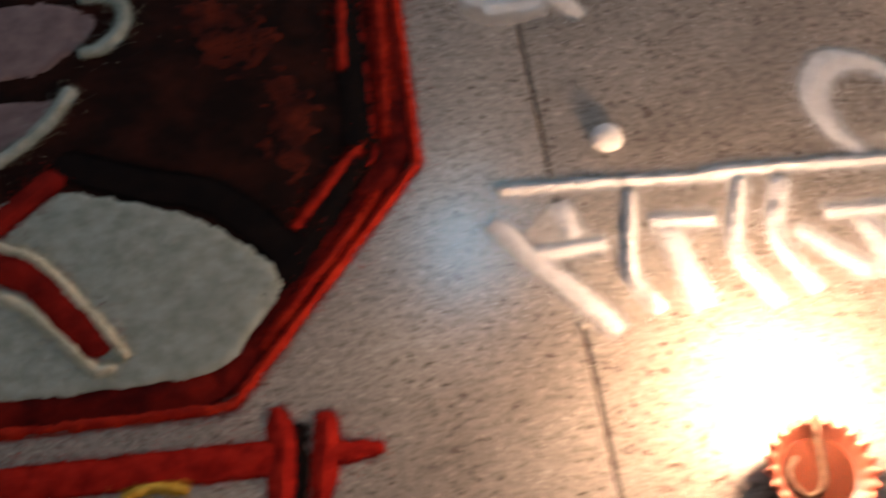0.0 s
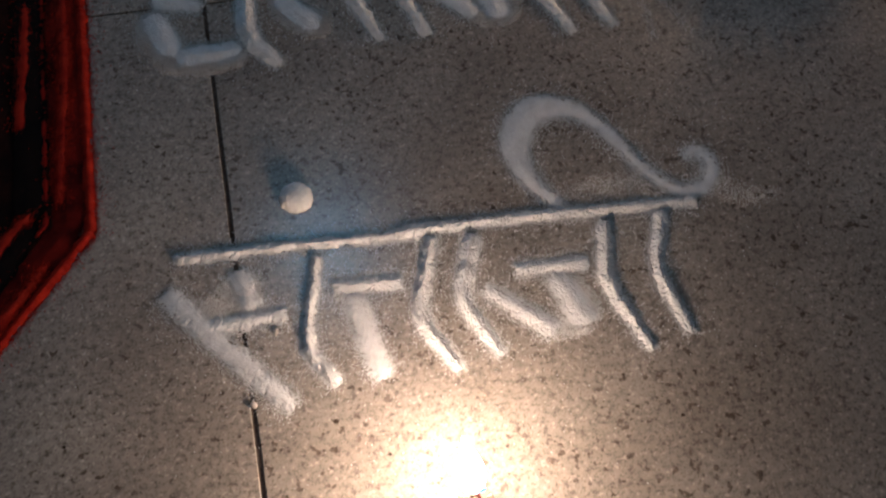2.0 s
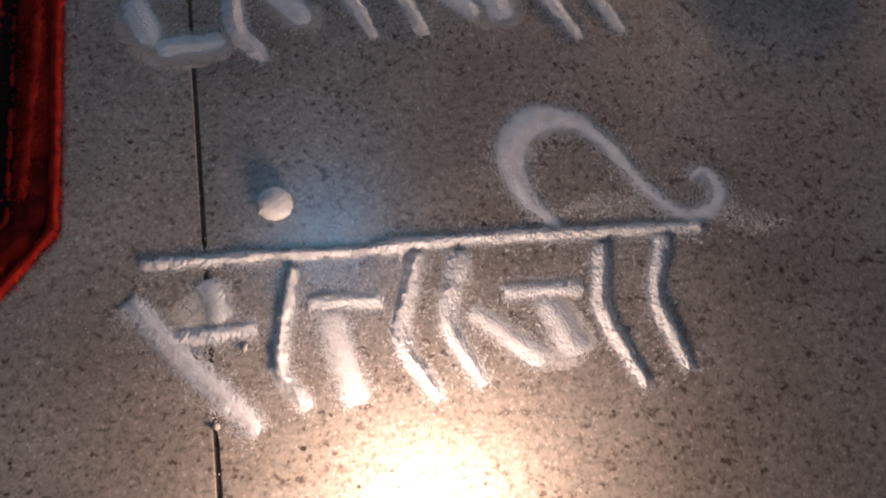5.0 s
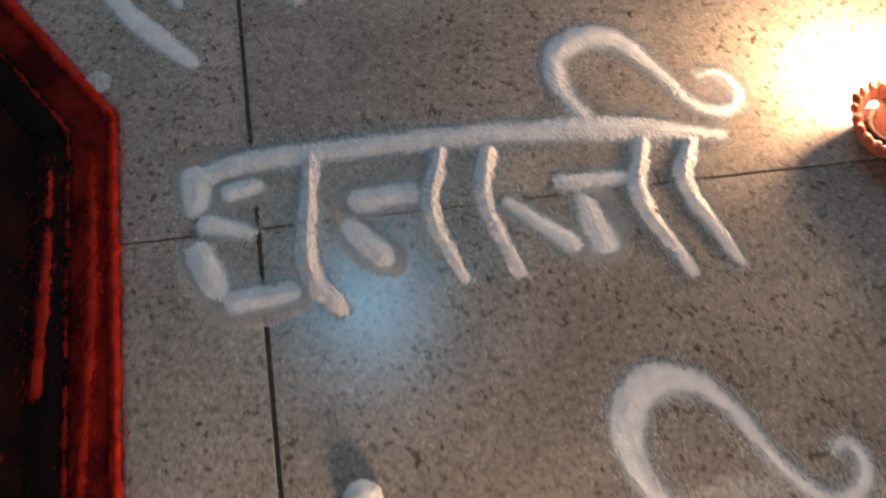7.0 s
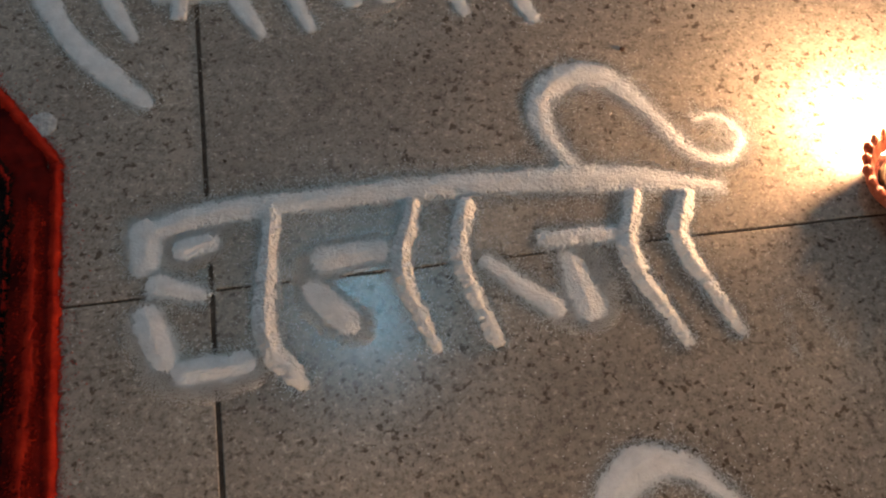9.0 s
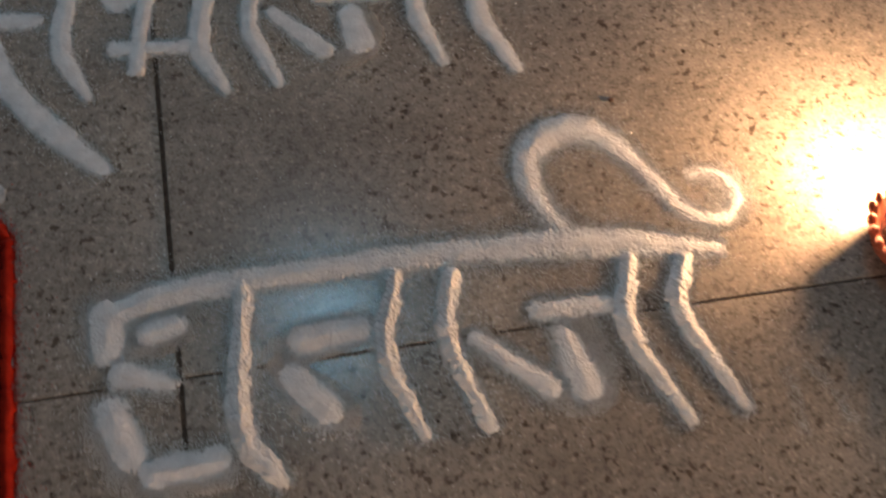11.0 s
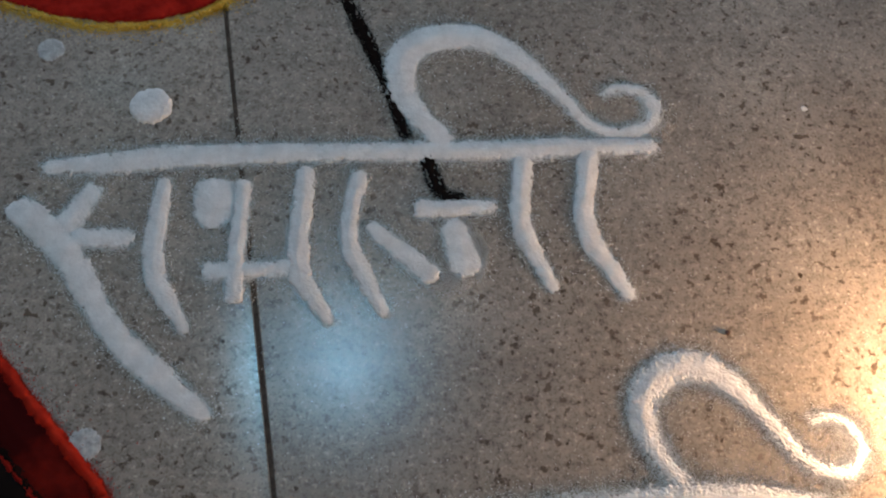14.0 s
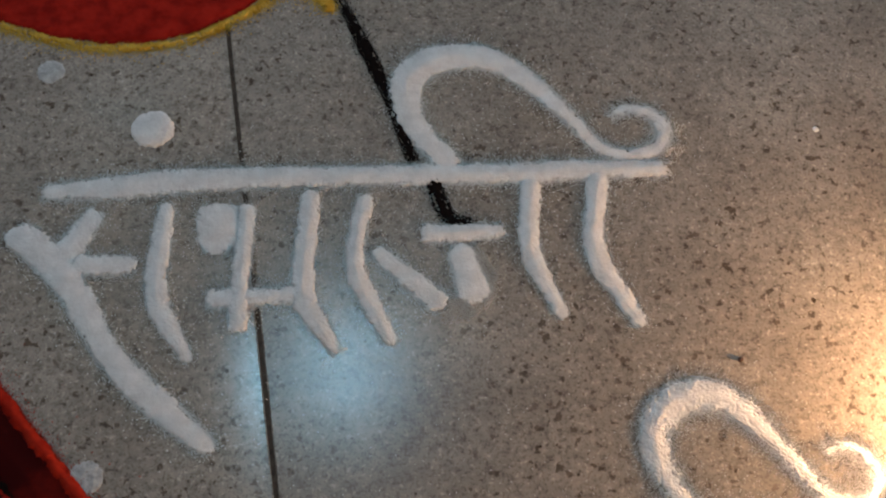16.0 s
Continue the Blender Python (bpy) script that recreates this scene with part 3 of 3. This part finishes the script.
row = thing("powder_writing", "broad grainy bars of white rangoli powder", "floor art", group=GROUP)
stroke("head_bar", [(0.090, 0.765, 0.0080), (0.135, 0.777, 0.0100), (0.22, 0.780, 0.0095), (0.293, 0.780, 0.0095), (0.36, 0.778, 0.0100), (0.427, 0.772, 0.0110), (0.510, 0.755, 0.0050)], 0.0020, WHITE, row, "", 0.5, 0.1, grain=0.0010, rag=3.0, fringe=0.0030)
bent_bars(row, [(0.182, 0.781, 0.169, 0.677, 0.195, 0.638, 0.0060, 0.0085, 0.0060), (0.283, 0.774, 0.264, 0.715, 0.284, 0.653, 0.0065, 0.0073, 0.0036),
                (0.320, 0.769, 0.306, 0.721, 0.324, 0.652, 0.0075, 0.0068, 0.0048), (0.441, 0.762, 0.424, 0.709, 0.452, 0.636, 0.0065, 0.0075, 0.0036),
                (0.480, 0.757, 0.462, 0.718, 0.490, 0.638, 0.0070, 0.0073, 0.0032)], 0.0050, 0.3, 0.9, 1.4, 0.0018)
bars(row, "bar", [(0.094, 0.780, 0.094, 0.733, 0.0130, 0.0110), (0.094, 0.730, 0.136, 0.713, 0.0105, 0.0060), (0.090, 0.714, 0.108, 0.662, 0.0110, 0.0115),
                  (0.108, 0.660, 0.165, 0.662, 0.0105, 0.0090), (0.112, 0.750, 0.146, 0.757, 0.0090, 0.0080), (0.204, 0.731, 0.262, 0.735, 0.0120, 0.0090),
                  (0.200, 0.715, 0.232, 0.675, 0.0095, 0.0125), (0.363, 0.729, 0.424, 0.727, 0.0070, 0.0070), (0.322, 0.720, 0.372, 0.670, 0.0060, 0.0085),
                  (0.382, 0.718, 0.392, 0.662, 0.0080, 0.0145)], 0.0019, 0.5, 0.5, 2.2, 0.0028)
stroke("flourish", [(0.402, 0.784, 0.0065), (0.387, 0.815, 0.0080), (0.390, 0.850, 0.0105), (0.420, 0.866, 0.0115), (0.446, 0.856, 0.0100), (0.468, 0.826, 0.0060),
                    (0.491, 0.787, 0.0055), (0.517, 0.778, 0.0045), (0.530, 0.795, 0.0042), (0.521, 0.814, 0.0035), (0.497, 0.816, 0.0025)], 0.0019, WHITE, row, "", 0.5, 0.0, grain=0.0011, rag=3.0, fringe=0.0028)
dusting([(0.500, 0.770), (0.535, 0.775), (0.545, 0.800), (0.525, 0.825), (0.505, 0.80)], 0.5)

dusting([(0.080, 0.775), (0.100, 0.790), (0.150, 0.775), (0.145, 0.745), (0.110, 0.735), (0.085, 0.740)], 2.2)
dusting([(0.080, 0.705), (0.100, 0.713), (0.110, 0.678), (0.135, 0.662), (0.170, 0.664), (0.165, 0.648), (0.130, 0.640), (0.098, 0.648), (0.080, 0.680)], 2.2)
dusting([(0.195, 0.735), (0.230, 0.747), (0.262, 0.744), (0.250, 0.725), (0.215, 0.715), (0.242, 0.688), (0.236, 0.666), (0.208, 0.678), (0.194, 0.705)], 2.2)
dusting([(0.385, 0.730), (0.408, 0.710), (0.412, 0.675), (0.395, 0.655), (0.365, 0.663), (0.376, 0.692)], 2.2)

row = thing("powder_writing", "smooth thick bars of white rangoli powder", "floor art", group=GROUP)
stroke("head_bar", [(-0.003, 1.075, 0.0055), (0.04, 1.074, 0.0085), (0.086, 1.074, 0.0095), (0.146, 1.070, 0.0085), (0.24, 1.061, 0.0080), (0.329, 1.052, 0.0085), (0.40, 1.047, 0.0075), (0.452, 1.042, 0.0060)], 0.0017, WHITE, row, "", 0.45, -0.55, rag=2.0, fringe=0.0018)
stroke("bar", [(-0.022, 1.050, 0.0110), (0.012, 1.007, 0.0110), (0.036, 0.953, 0.0085), (0.064, 0.914, 0.0100), (0.101, 0.873, 0.0060)], 0.0017, WHITE, row, "", 0.4, -0.5, rag=1.8, fringe=0.0014)
bent_bars(row, [(0.083, 1.058, 0.069, 0.986, 0.090, 0.935, 0.0055, 0.0075, 0.0036), (0.184, 1.055, 0.167, 0.973, 0.187, 0.928, 0.0060, 0.0078, 0.0040),
                (0.222, 1.048, 0.205, 0.988, 0.225, 0.929, 0.0055, 0.0070, 0.0044), (0.345, 1.046, 0.331, 0.988, 0.346, 0.933, 0.0070, 0.0070, 0.0040),
                (0.397, 1.045, 0.377, 0.982, 0.399, 0.919, 0.0075, 0.0080, 0.0048)], 0.0020, 0.35, -0.4)
bars(row, "bar", [(0.138, 1.049, 0.122, 0.953, 0.0060, 0.0055)], 0.0020, 0.35, -0.4)
bars(row, "bar", [(0.036, 1.058, 0.010, 1.022, 0.0065, 0.0100),
                  (0.016, 1.016, 0.060, 1.011, 0.0080, 0.0070), (0.118, 1.053, 0.114, 1.012, 0.0165, 0.0120), (0.102, 0.979, 0.166, 0.975, 0.0070, 0.0060),
                  (0.256, 1.010, 0.318, 1.005, 0.0070, 0.0055), (0.222, 1.002, 0.264, 0.952, 0.0050, 0.0095), (0.282, 1.000, 0.288, 0.952, 0.0080, 0.0130)], 0.0016, 0.35, -0.5, 1.8, 0.0016)
stroke("flourish", [(0.292, 1.060, 0.0090), (0.268, 1.097, 0.0095), (0.266, 1.138, 0.0120), (0.290, 1.158, 0.0125), (0.329, 1.157, 0.0105), (0.358, 1.135, 0.0085), (0.383, 1.100, 0.0065),
                    (0.405, 1.064, 0.0050), (0.434, 1.056, 0.0055), (0.455, 1.069, 0.0060), (0.453, 1.088, 0.0050), (0.432, 1.097, 0.0035), (0.417, 1.090, 0.0022)], 0.0019, WHITE, row, "", 0.4, -0.5, rag=2.0, fringe=0.0018)
dusting([(0.44, 1.050), (0.462, 1.050), (0.470, 1.075), (0.455, 1.092), (0.44, 1.07)], 0.5)

dusting([(0.285, 1.000), (0.300, 0.985), (0.303, 0.965), (0.288, 0.946), (0.262, 0.943), (0.276, 0.966)], 2.2)


# ---- dots ----
def dot(x, y, r, height, mat, label, group="powder dots"):
    SEED[0] += 1
    seed = SEED[0]
    g = np.arange(-r * 1.5, r * 1.5, 0.0007)
    X, Y = np.meshgrid(g, g, indexing="ij")
    rad = np.hypot(X, Y) / r + (vnoise(X + x, Y + y, 0.009, seed) - 0.5) * 0.05 + (vnoise(X + x, Y + y, 0.002, seed + 1) - 0.5) * 0.10
    Z = np.where(rad < 1, np.sqrt(np.maximum(1 - rad ** 2, 0)) ** 0.8 * height, -0.0008 * np.clip((rad - 1) * 4, 0, 1))
    Z = Z + (vnoise(X + x, Y + y, 0.0014, seed + 2) - 0.5) * 0.0006
    keep = Z > 0.00002
    ob = sheet("powder_dot", X, Y, np.where(keep, Z, -0.0008), keep, mat, None)
    ob.location = (x, y, 0)
    tagged(ob, label, "floor art", group)


dot(0.190, 0.506, 0.0132, 0.0102, WHITE, "round heap of white rangoli powder on the stone floor")
dot(0.076, 1.120, 0.0155, 0.0030, WHITE, "flat round dot of white rangoli powder")
dot(0.005, 1.179, 0.0105, 0.0006, THIN_WHITE, "faint thin dot of pale powder")
dot(0.022, 0.868, 0.0110, 0.0006, THIN_WHITE, "faint thin dot of pale powder beside the red border")
dot(0.577, 1.062, 0.0028, 0.0006, WHITE, "tiny speck of white powder")


# ---- oil lamps ----
def diya(x, y, turn, lean, tall, lift, glow):
    """A small clay lamp with a notched rim; the wick lies over the rim towards the lamp's own +y."""
    d = thing("oil_lamp", "small terracotta oil lamp with notched rim, burning", "oil lamp", (x, y, 0), "clay oil lamps")
    d.rotation_euler = (0, 0, radians(turn))
    d.scale = (0.95, 0.95, 0.95)
    bm = bmesh.new()
    teeth, sub = 23, 6
    n = teeth * sub
    # half profile: radius, height, how far the pinched lobes stand out and up there
    prof = [(0.017, 0.000, 0, 0), (0.0235, 0.002, 0, 0), (0.0300, 0.0100, 0.0003, 0), (0.0335, 0.0190, 0.0012, 0.0004), (0.0355, 0.0245, 0.0040, 0.0015),
            (0.0362, 0.0275, 0.0050, 0.0044), (0.0352, 0.0285, 0.0034, 0.0058), (0.0330, 0.0272, 0.0010, 0.0044), (0.0305, 0.0230, 0.0002, 0.0008), (0.022, 0.0125, 0, 0), (0.010, 0.0095, 0, 0)]
    rows_ = []
    for r, z, out, up in prof:
        line = []
        for i in range(n):
            tooth = i // sub
            k = 1 - abs((i % sub) - sub / 2) / (sub / 2)
            k = (k * k * (3 - 2 * k)) * (0.75 + 0.5 * hashed(tooth, 3, 17))
            ang = 2 * math.pi * (i + 0.9 * (hashed(tooth, 7, 5) - 0.5)) / n
            line.append(bm.verts.new(((r + out * k) * math.cos(ang), (r + out * k) * math.sin(ang), z + up * k)))
        rows_.append(line)
    for j, (a, b) in enumerate(zip(rows_, rows_[1:])):
        for i in range(n):
            f = bm.faces.new((a[i], a[(i + 1) % n], b[(i + 1) % n], b[i]))
            f.material_index = 1 if j >= 7 else 0
            f.smooth = not 3 <= j <= 7
    bm.faces.new(rows_[0][::-1])
    bm.faces.new(rows_[-1]).material_index = 1
    bowl = part("bowl", bm, CLAY, d)
    bowl.data.materials.append(SHADED_CLAY)
    bm = bmesh.new()
    ringv = [bm.verts.new((0.0265 * math.cos(2 * math.pi * i / 36), 0.0265 * math.sin(2 * math.pi * i / 36), 0.0185)) for i in range(36)]
    low = [bm.verts.new((0.018 * math.cos(2 * math.pi * i / 36), 0.018 * math.sin(2 * math.pi * i / 36), 0.0128)) for i in range(36)]
    bm.faces.new(ringv)
    for i in range(36):
        bm.faces.new((ringv[i - 1], low[i - 1], low[i], ringv[i]))
    part("oil", bm, OIL, d, "glossy brown lamp oil")
    path = [(-0.014, 0.012, 0.0195), (-0.021, 0.003, 0.0195), (-0.020, -0.009, 0.0195), (-0.010, -0.017, 0.0195), (0.0005, -0.010, 0.0200), (0.003, 0.006, 0.0215), (0.002, 0.022, 0.0260),
            (0.001, 0.0355, 0.0335), (0.0, 0.0400, 0.0345), (0.0, 0.0430, 0.0345)]
    bm = bmesh.new()
    pr = spline(path, 0.002)
    prev = None
    along = np.gradient(pr, axis=0)
    for k, (px, py, pz) in enumerate(pr):
        w = 0.0023 + 0.0004 * math.sin(k * 1.7)
        ahead = Vector(along[k]).normalized()
        side = ahead.cross(Vector((0, 0, 1))).normalized()
        up = side.cross(ahead)
        cur = [bm.verts.new(Vector((px, py, pz)) + side * (w * math.cos(2 * math.pi * i / 8)) + up * (w * math.sin(2 * math.pi * i / 8))) for i in range(8)]
        if prev:
            for i in range(8):
                bm.faces.new((prev[i - 1], prev[i], cur[i], cur[i - 1]))
        else:
            bm.faces.new(cur)
        prev = cur
    bm.faces.new(prev[::-1])
    part("wick", bm, WICK, d, "twisted cotton wick", True)
    bm = bmesh.new()
    prev = None
    tip = None
    fp = [(0.0, 0.0032), (0.10, 0.0070), (0.25, 0.0098), (0.42, 0.0096), (0.62, 0.0066), (0.82, 0.0030)]
    for h, r in fp:
        c = Vector((lean[0] * h ** 1.5, 0.0435 + lean[1] * h ** 1.5, 0.029 + lift + tall * h))
        cur = [bm.verts.new(c + Vector((r * math.cos(2 * math.pi * i / 10), r * math.sin(2 * math.pi * i / 10), 0))) for i in range(10)]
        if prev:
            for i in range(10):
                bm.faces.new((prev[i - 1], prev[i], cur[i], cur[i - 1]))
        else:
            bm.faces.new(cur[::-1])
        prev = cur
    top = bm.verts.new(Vector((lean[0], 0.0435 + lean[1], 0.029 + lift + tall)))
    for i in range(10):
        bm.faces.new((prev[i - 1], prev[i], top))
    part("flame", bm, glow, d, "bright yellow-white flame", True)
    bm = bmesh.new()
    bmesh.ops.create_uvsphere(bm, u_segments=12, v_segments=8, radius=0.0050, matrix=Matrix.Translation((0.002, 0.0400, 0.0385)) @ Matrix.Diagonal((1.5, 0.5, 0.6, 1)))
    part("flame_foot", bm, FLAME_FOOT, d, "blue foot of the flame", True)
    return d


diya(0.270, 0.204, -4, (-0.010, 0.012), 0.076, 0.004, FLAMES[0])
diya(0.636, 0.737, -7, (-0.004, 0.007), 0.033, 0.001, FLAMES[1])


# ---- loose grains ----
def grains(name, spots, label, mat):
    """Loose single grains round given places: x, y, spread, count."""
    rng = np.random.default_rng(5)
    pts = np.vstack([np.column_stack([rng.normal(x, sx, k), rng.normal(y, sy, k)]) for x, y, sx, sy, k in spots])
    size = rng.uniform(0.00025, 0.0007, len(pts))
    tet = np.array([(1, 0, -0.4), (-0.5, 0.87, -0.4), (-0.5, -0.87, -0.4), (0, 0, 1)])
    turn = rng.uniform(0, 6.28, len(pts))
    c, s = np.cos(turn)[:, None], np.sin(turn)[:, None]
    vx = (tet[:, 0] * c - tet[:, 1] * s) * size[:, None] + pts[:, :1]
    vy = (tet[:, 0] * s + tet[:, 1] * c) * size[:, None] + pts[:, 1:]
    vz = (tet[:, 2] + 0.35) * size[:, None]
    co = np.stack([vx, vy, vz], -1).reshape(-1, 3)
    f = (np.array([(0, 1, 3), (1, 2, 3), (2, 0, 3)])[None] + 4 * np.arange(len(pts))[:, None, None]).reshape(-1, 3)
    me = bpy.data.meshes.new(name)
    me.from_pydata(co.tolist(), [], f.tolist())
    tagged(mesh_part(name, me, mat), label, "powder", kind="stuff")


grains("loose_powder", [(0.30, 0.40, 0.14, 0.06, 1500), (0.45, 0.50, 0.06, 0.05, 700), (0.30, 0.72, 0.13, 0.05, 1900), (0.45, 0.80, 0.06, 0.05, 800),
                        (0.20, 1.00, 0.13, 0.06, 900), (0.36, 1.08, 0.07, 0.05, 550), (0.30, 0.75, 0.3, 0.3, 700)],
       "loose grains of white powder strewn over the floor", WHITE)

grains("loose_black_powder", [(0.236, 1.062, 0.005, 0.002, 40), (0.222, 1.058, 0.003, 0.002, 14), (0.25, 1.13, 0.010, 0.03, 60)],
       "loose grains of black powder beside the drawn pole", BLACK)

# ---- faint smear and small stones ----
row = thing("powder_smear", "faint finger smear of white powder on the stone", "powder")
dusting([(0.519, 0.662), (0.527, 0.660), (0.525, 0.640), (0.523, 0.618), (0.518, 0.622), (0.519, 0.640)], 0.55)
dusting([(0.535, 0.664), (0.543, 0.663), (0.552, 0.645), (0.559, 0.624), (0.552, 0.624), (0.545, 0.642)], 0.55)


def pebble(x, y, size, turn, mat, label):
    """A small stone or seed with an uneven surface, lying on the floor."""
    SEED[0] += 1
    bm = bmesh.new()
    bmesh.ops.create_icosphere(bm, subdivisions=2, radius=1)
    for v in bm.verts:
        k = 0.85 + 0.3 * hashed(int(v.co.x * 9 + 50), int(v.co.y * 9 + v.co.z * 23 + 80), SEED[0])
        v.co = Vector((v.co.x * size[0] * k, v.co.y * size[1] * k, max(v.co.z, -0.8) * size[2] * k + size[2] * 0.72))
    ob = part("pebble", bm, mat, smooth=True)
    ob.location, ob.rotation_euler = (x, y, 0), (0, 0, radians(turn))
    tagged(ob, label, "pebble", "pebbles on the floor")


PALE_STONE = plain("pale_stone", (0.42, 0.38, 0.33), 0.8, 0.3, 300)
DARK_STONE = plain("dark_red_stone", (0.085, 0.045, 0.030), 0.7, 0.3, 300)
pebble(0.160, 0.394, (0.0016, 0.0034, 0.0014), -15, PALE_STONE, "small pale brown seed beside the white powder")
pebble(0.138, 0.340, (0.0024, 0.0028, 0.0018), 20, PALE_STONE, "small pale pebble on the tile joint")
pebble(0.461, 0.886, (0.0022, 0.0019, 0.0012), 40, DARK_STONE, "tiny dark reddish pebble on the stone floor")

# ---- floor tiles ----
def tile_mesh(droop):
    """One stone slab with eased edges; droop: how far its right edge sinks."""
    w = TILE - GAP
    h = TILE - GAP_Y
    xs = np.concatenate([[0, 0.0008], np.linspace(0.02, w - 0.06, 4), np.linspace(w - 0.05, w - 0.004, 16), [w - 0.0008, w]])
    ys = np.concatenate([[0, 0.0008], np.linspace(0.02, h - 0.02, 3), [h - 0.0008, h]])
    bm = bmesh.new()
    top = []
    for x in xs:
        line = []
        for y in ys:
            z = -0.0005 if x in (0, w) or y in (0, h) else 0.0
            z -= droop * max(0, (x - (w - 0.036)) / 0.036) ** 2
            line.append(bm.verts.new((x, y, z)))
        top.append(line)
    for a, b in zip(top, top[1:]):
        for i in range(len(ys) - 1):
            bm.faces.new((a[i], b[i], b[i + 1], a[i + 1]))
    edge = top[0][::-1] + [l[0] for l in top[1:]] + top[-1][1:] + [l[-1] for l in top[-2:0:-1]]
    low = [bm.verts.new((v.co.x, v.co.y, -0.02)) for v in edge]
    for i in range(len(edge)):
        bm.faces.new((edge[i - 1], low[i - 1], low[i], edge[i]))
    me = bpy.data.meshes.new("tile")
    bm.normal_update()
    bmesh.ops.recalc_face_normals(bm, faces=bm.faces)
    bm.to_mesh(me)
    bm.free()
    me.materials.append(STONE)
    return me


flat, sunk = tile_mesh(0.0), tile_mesh(0.0010)
for i in range(-4, 4):
    for j in range(-2, 5):
        t = new("tile", sunk if i == -1 and j == 0 else flat)
        t.parent = bed
        t.location = (JX + i * TILE + GAP / 2, JY + j * TILE + GAP_Y / 2, 0)
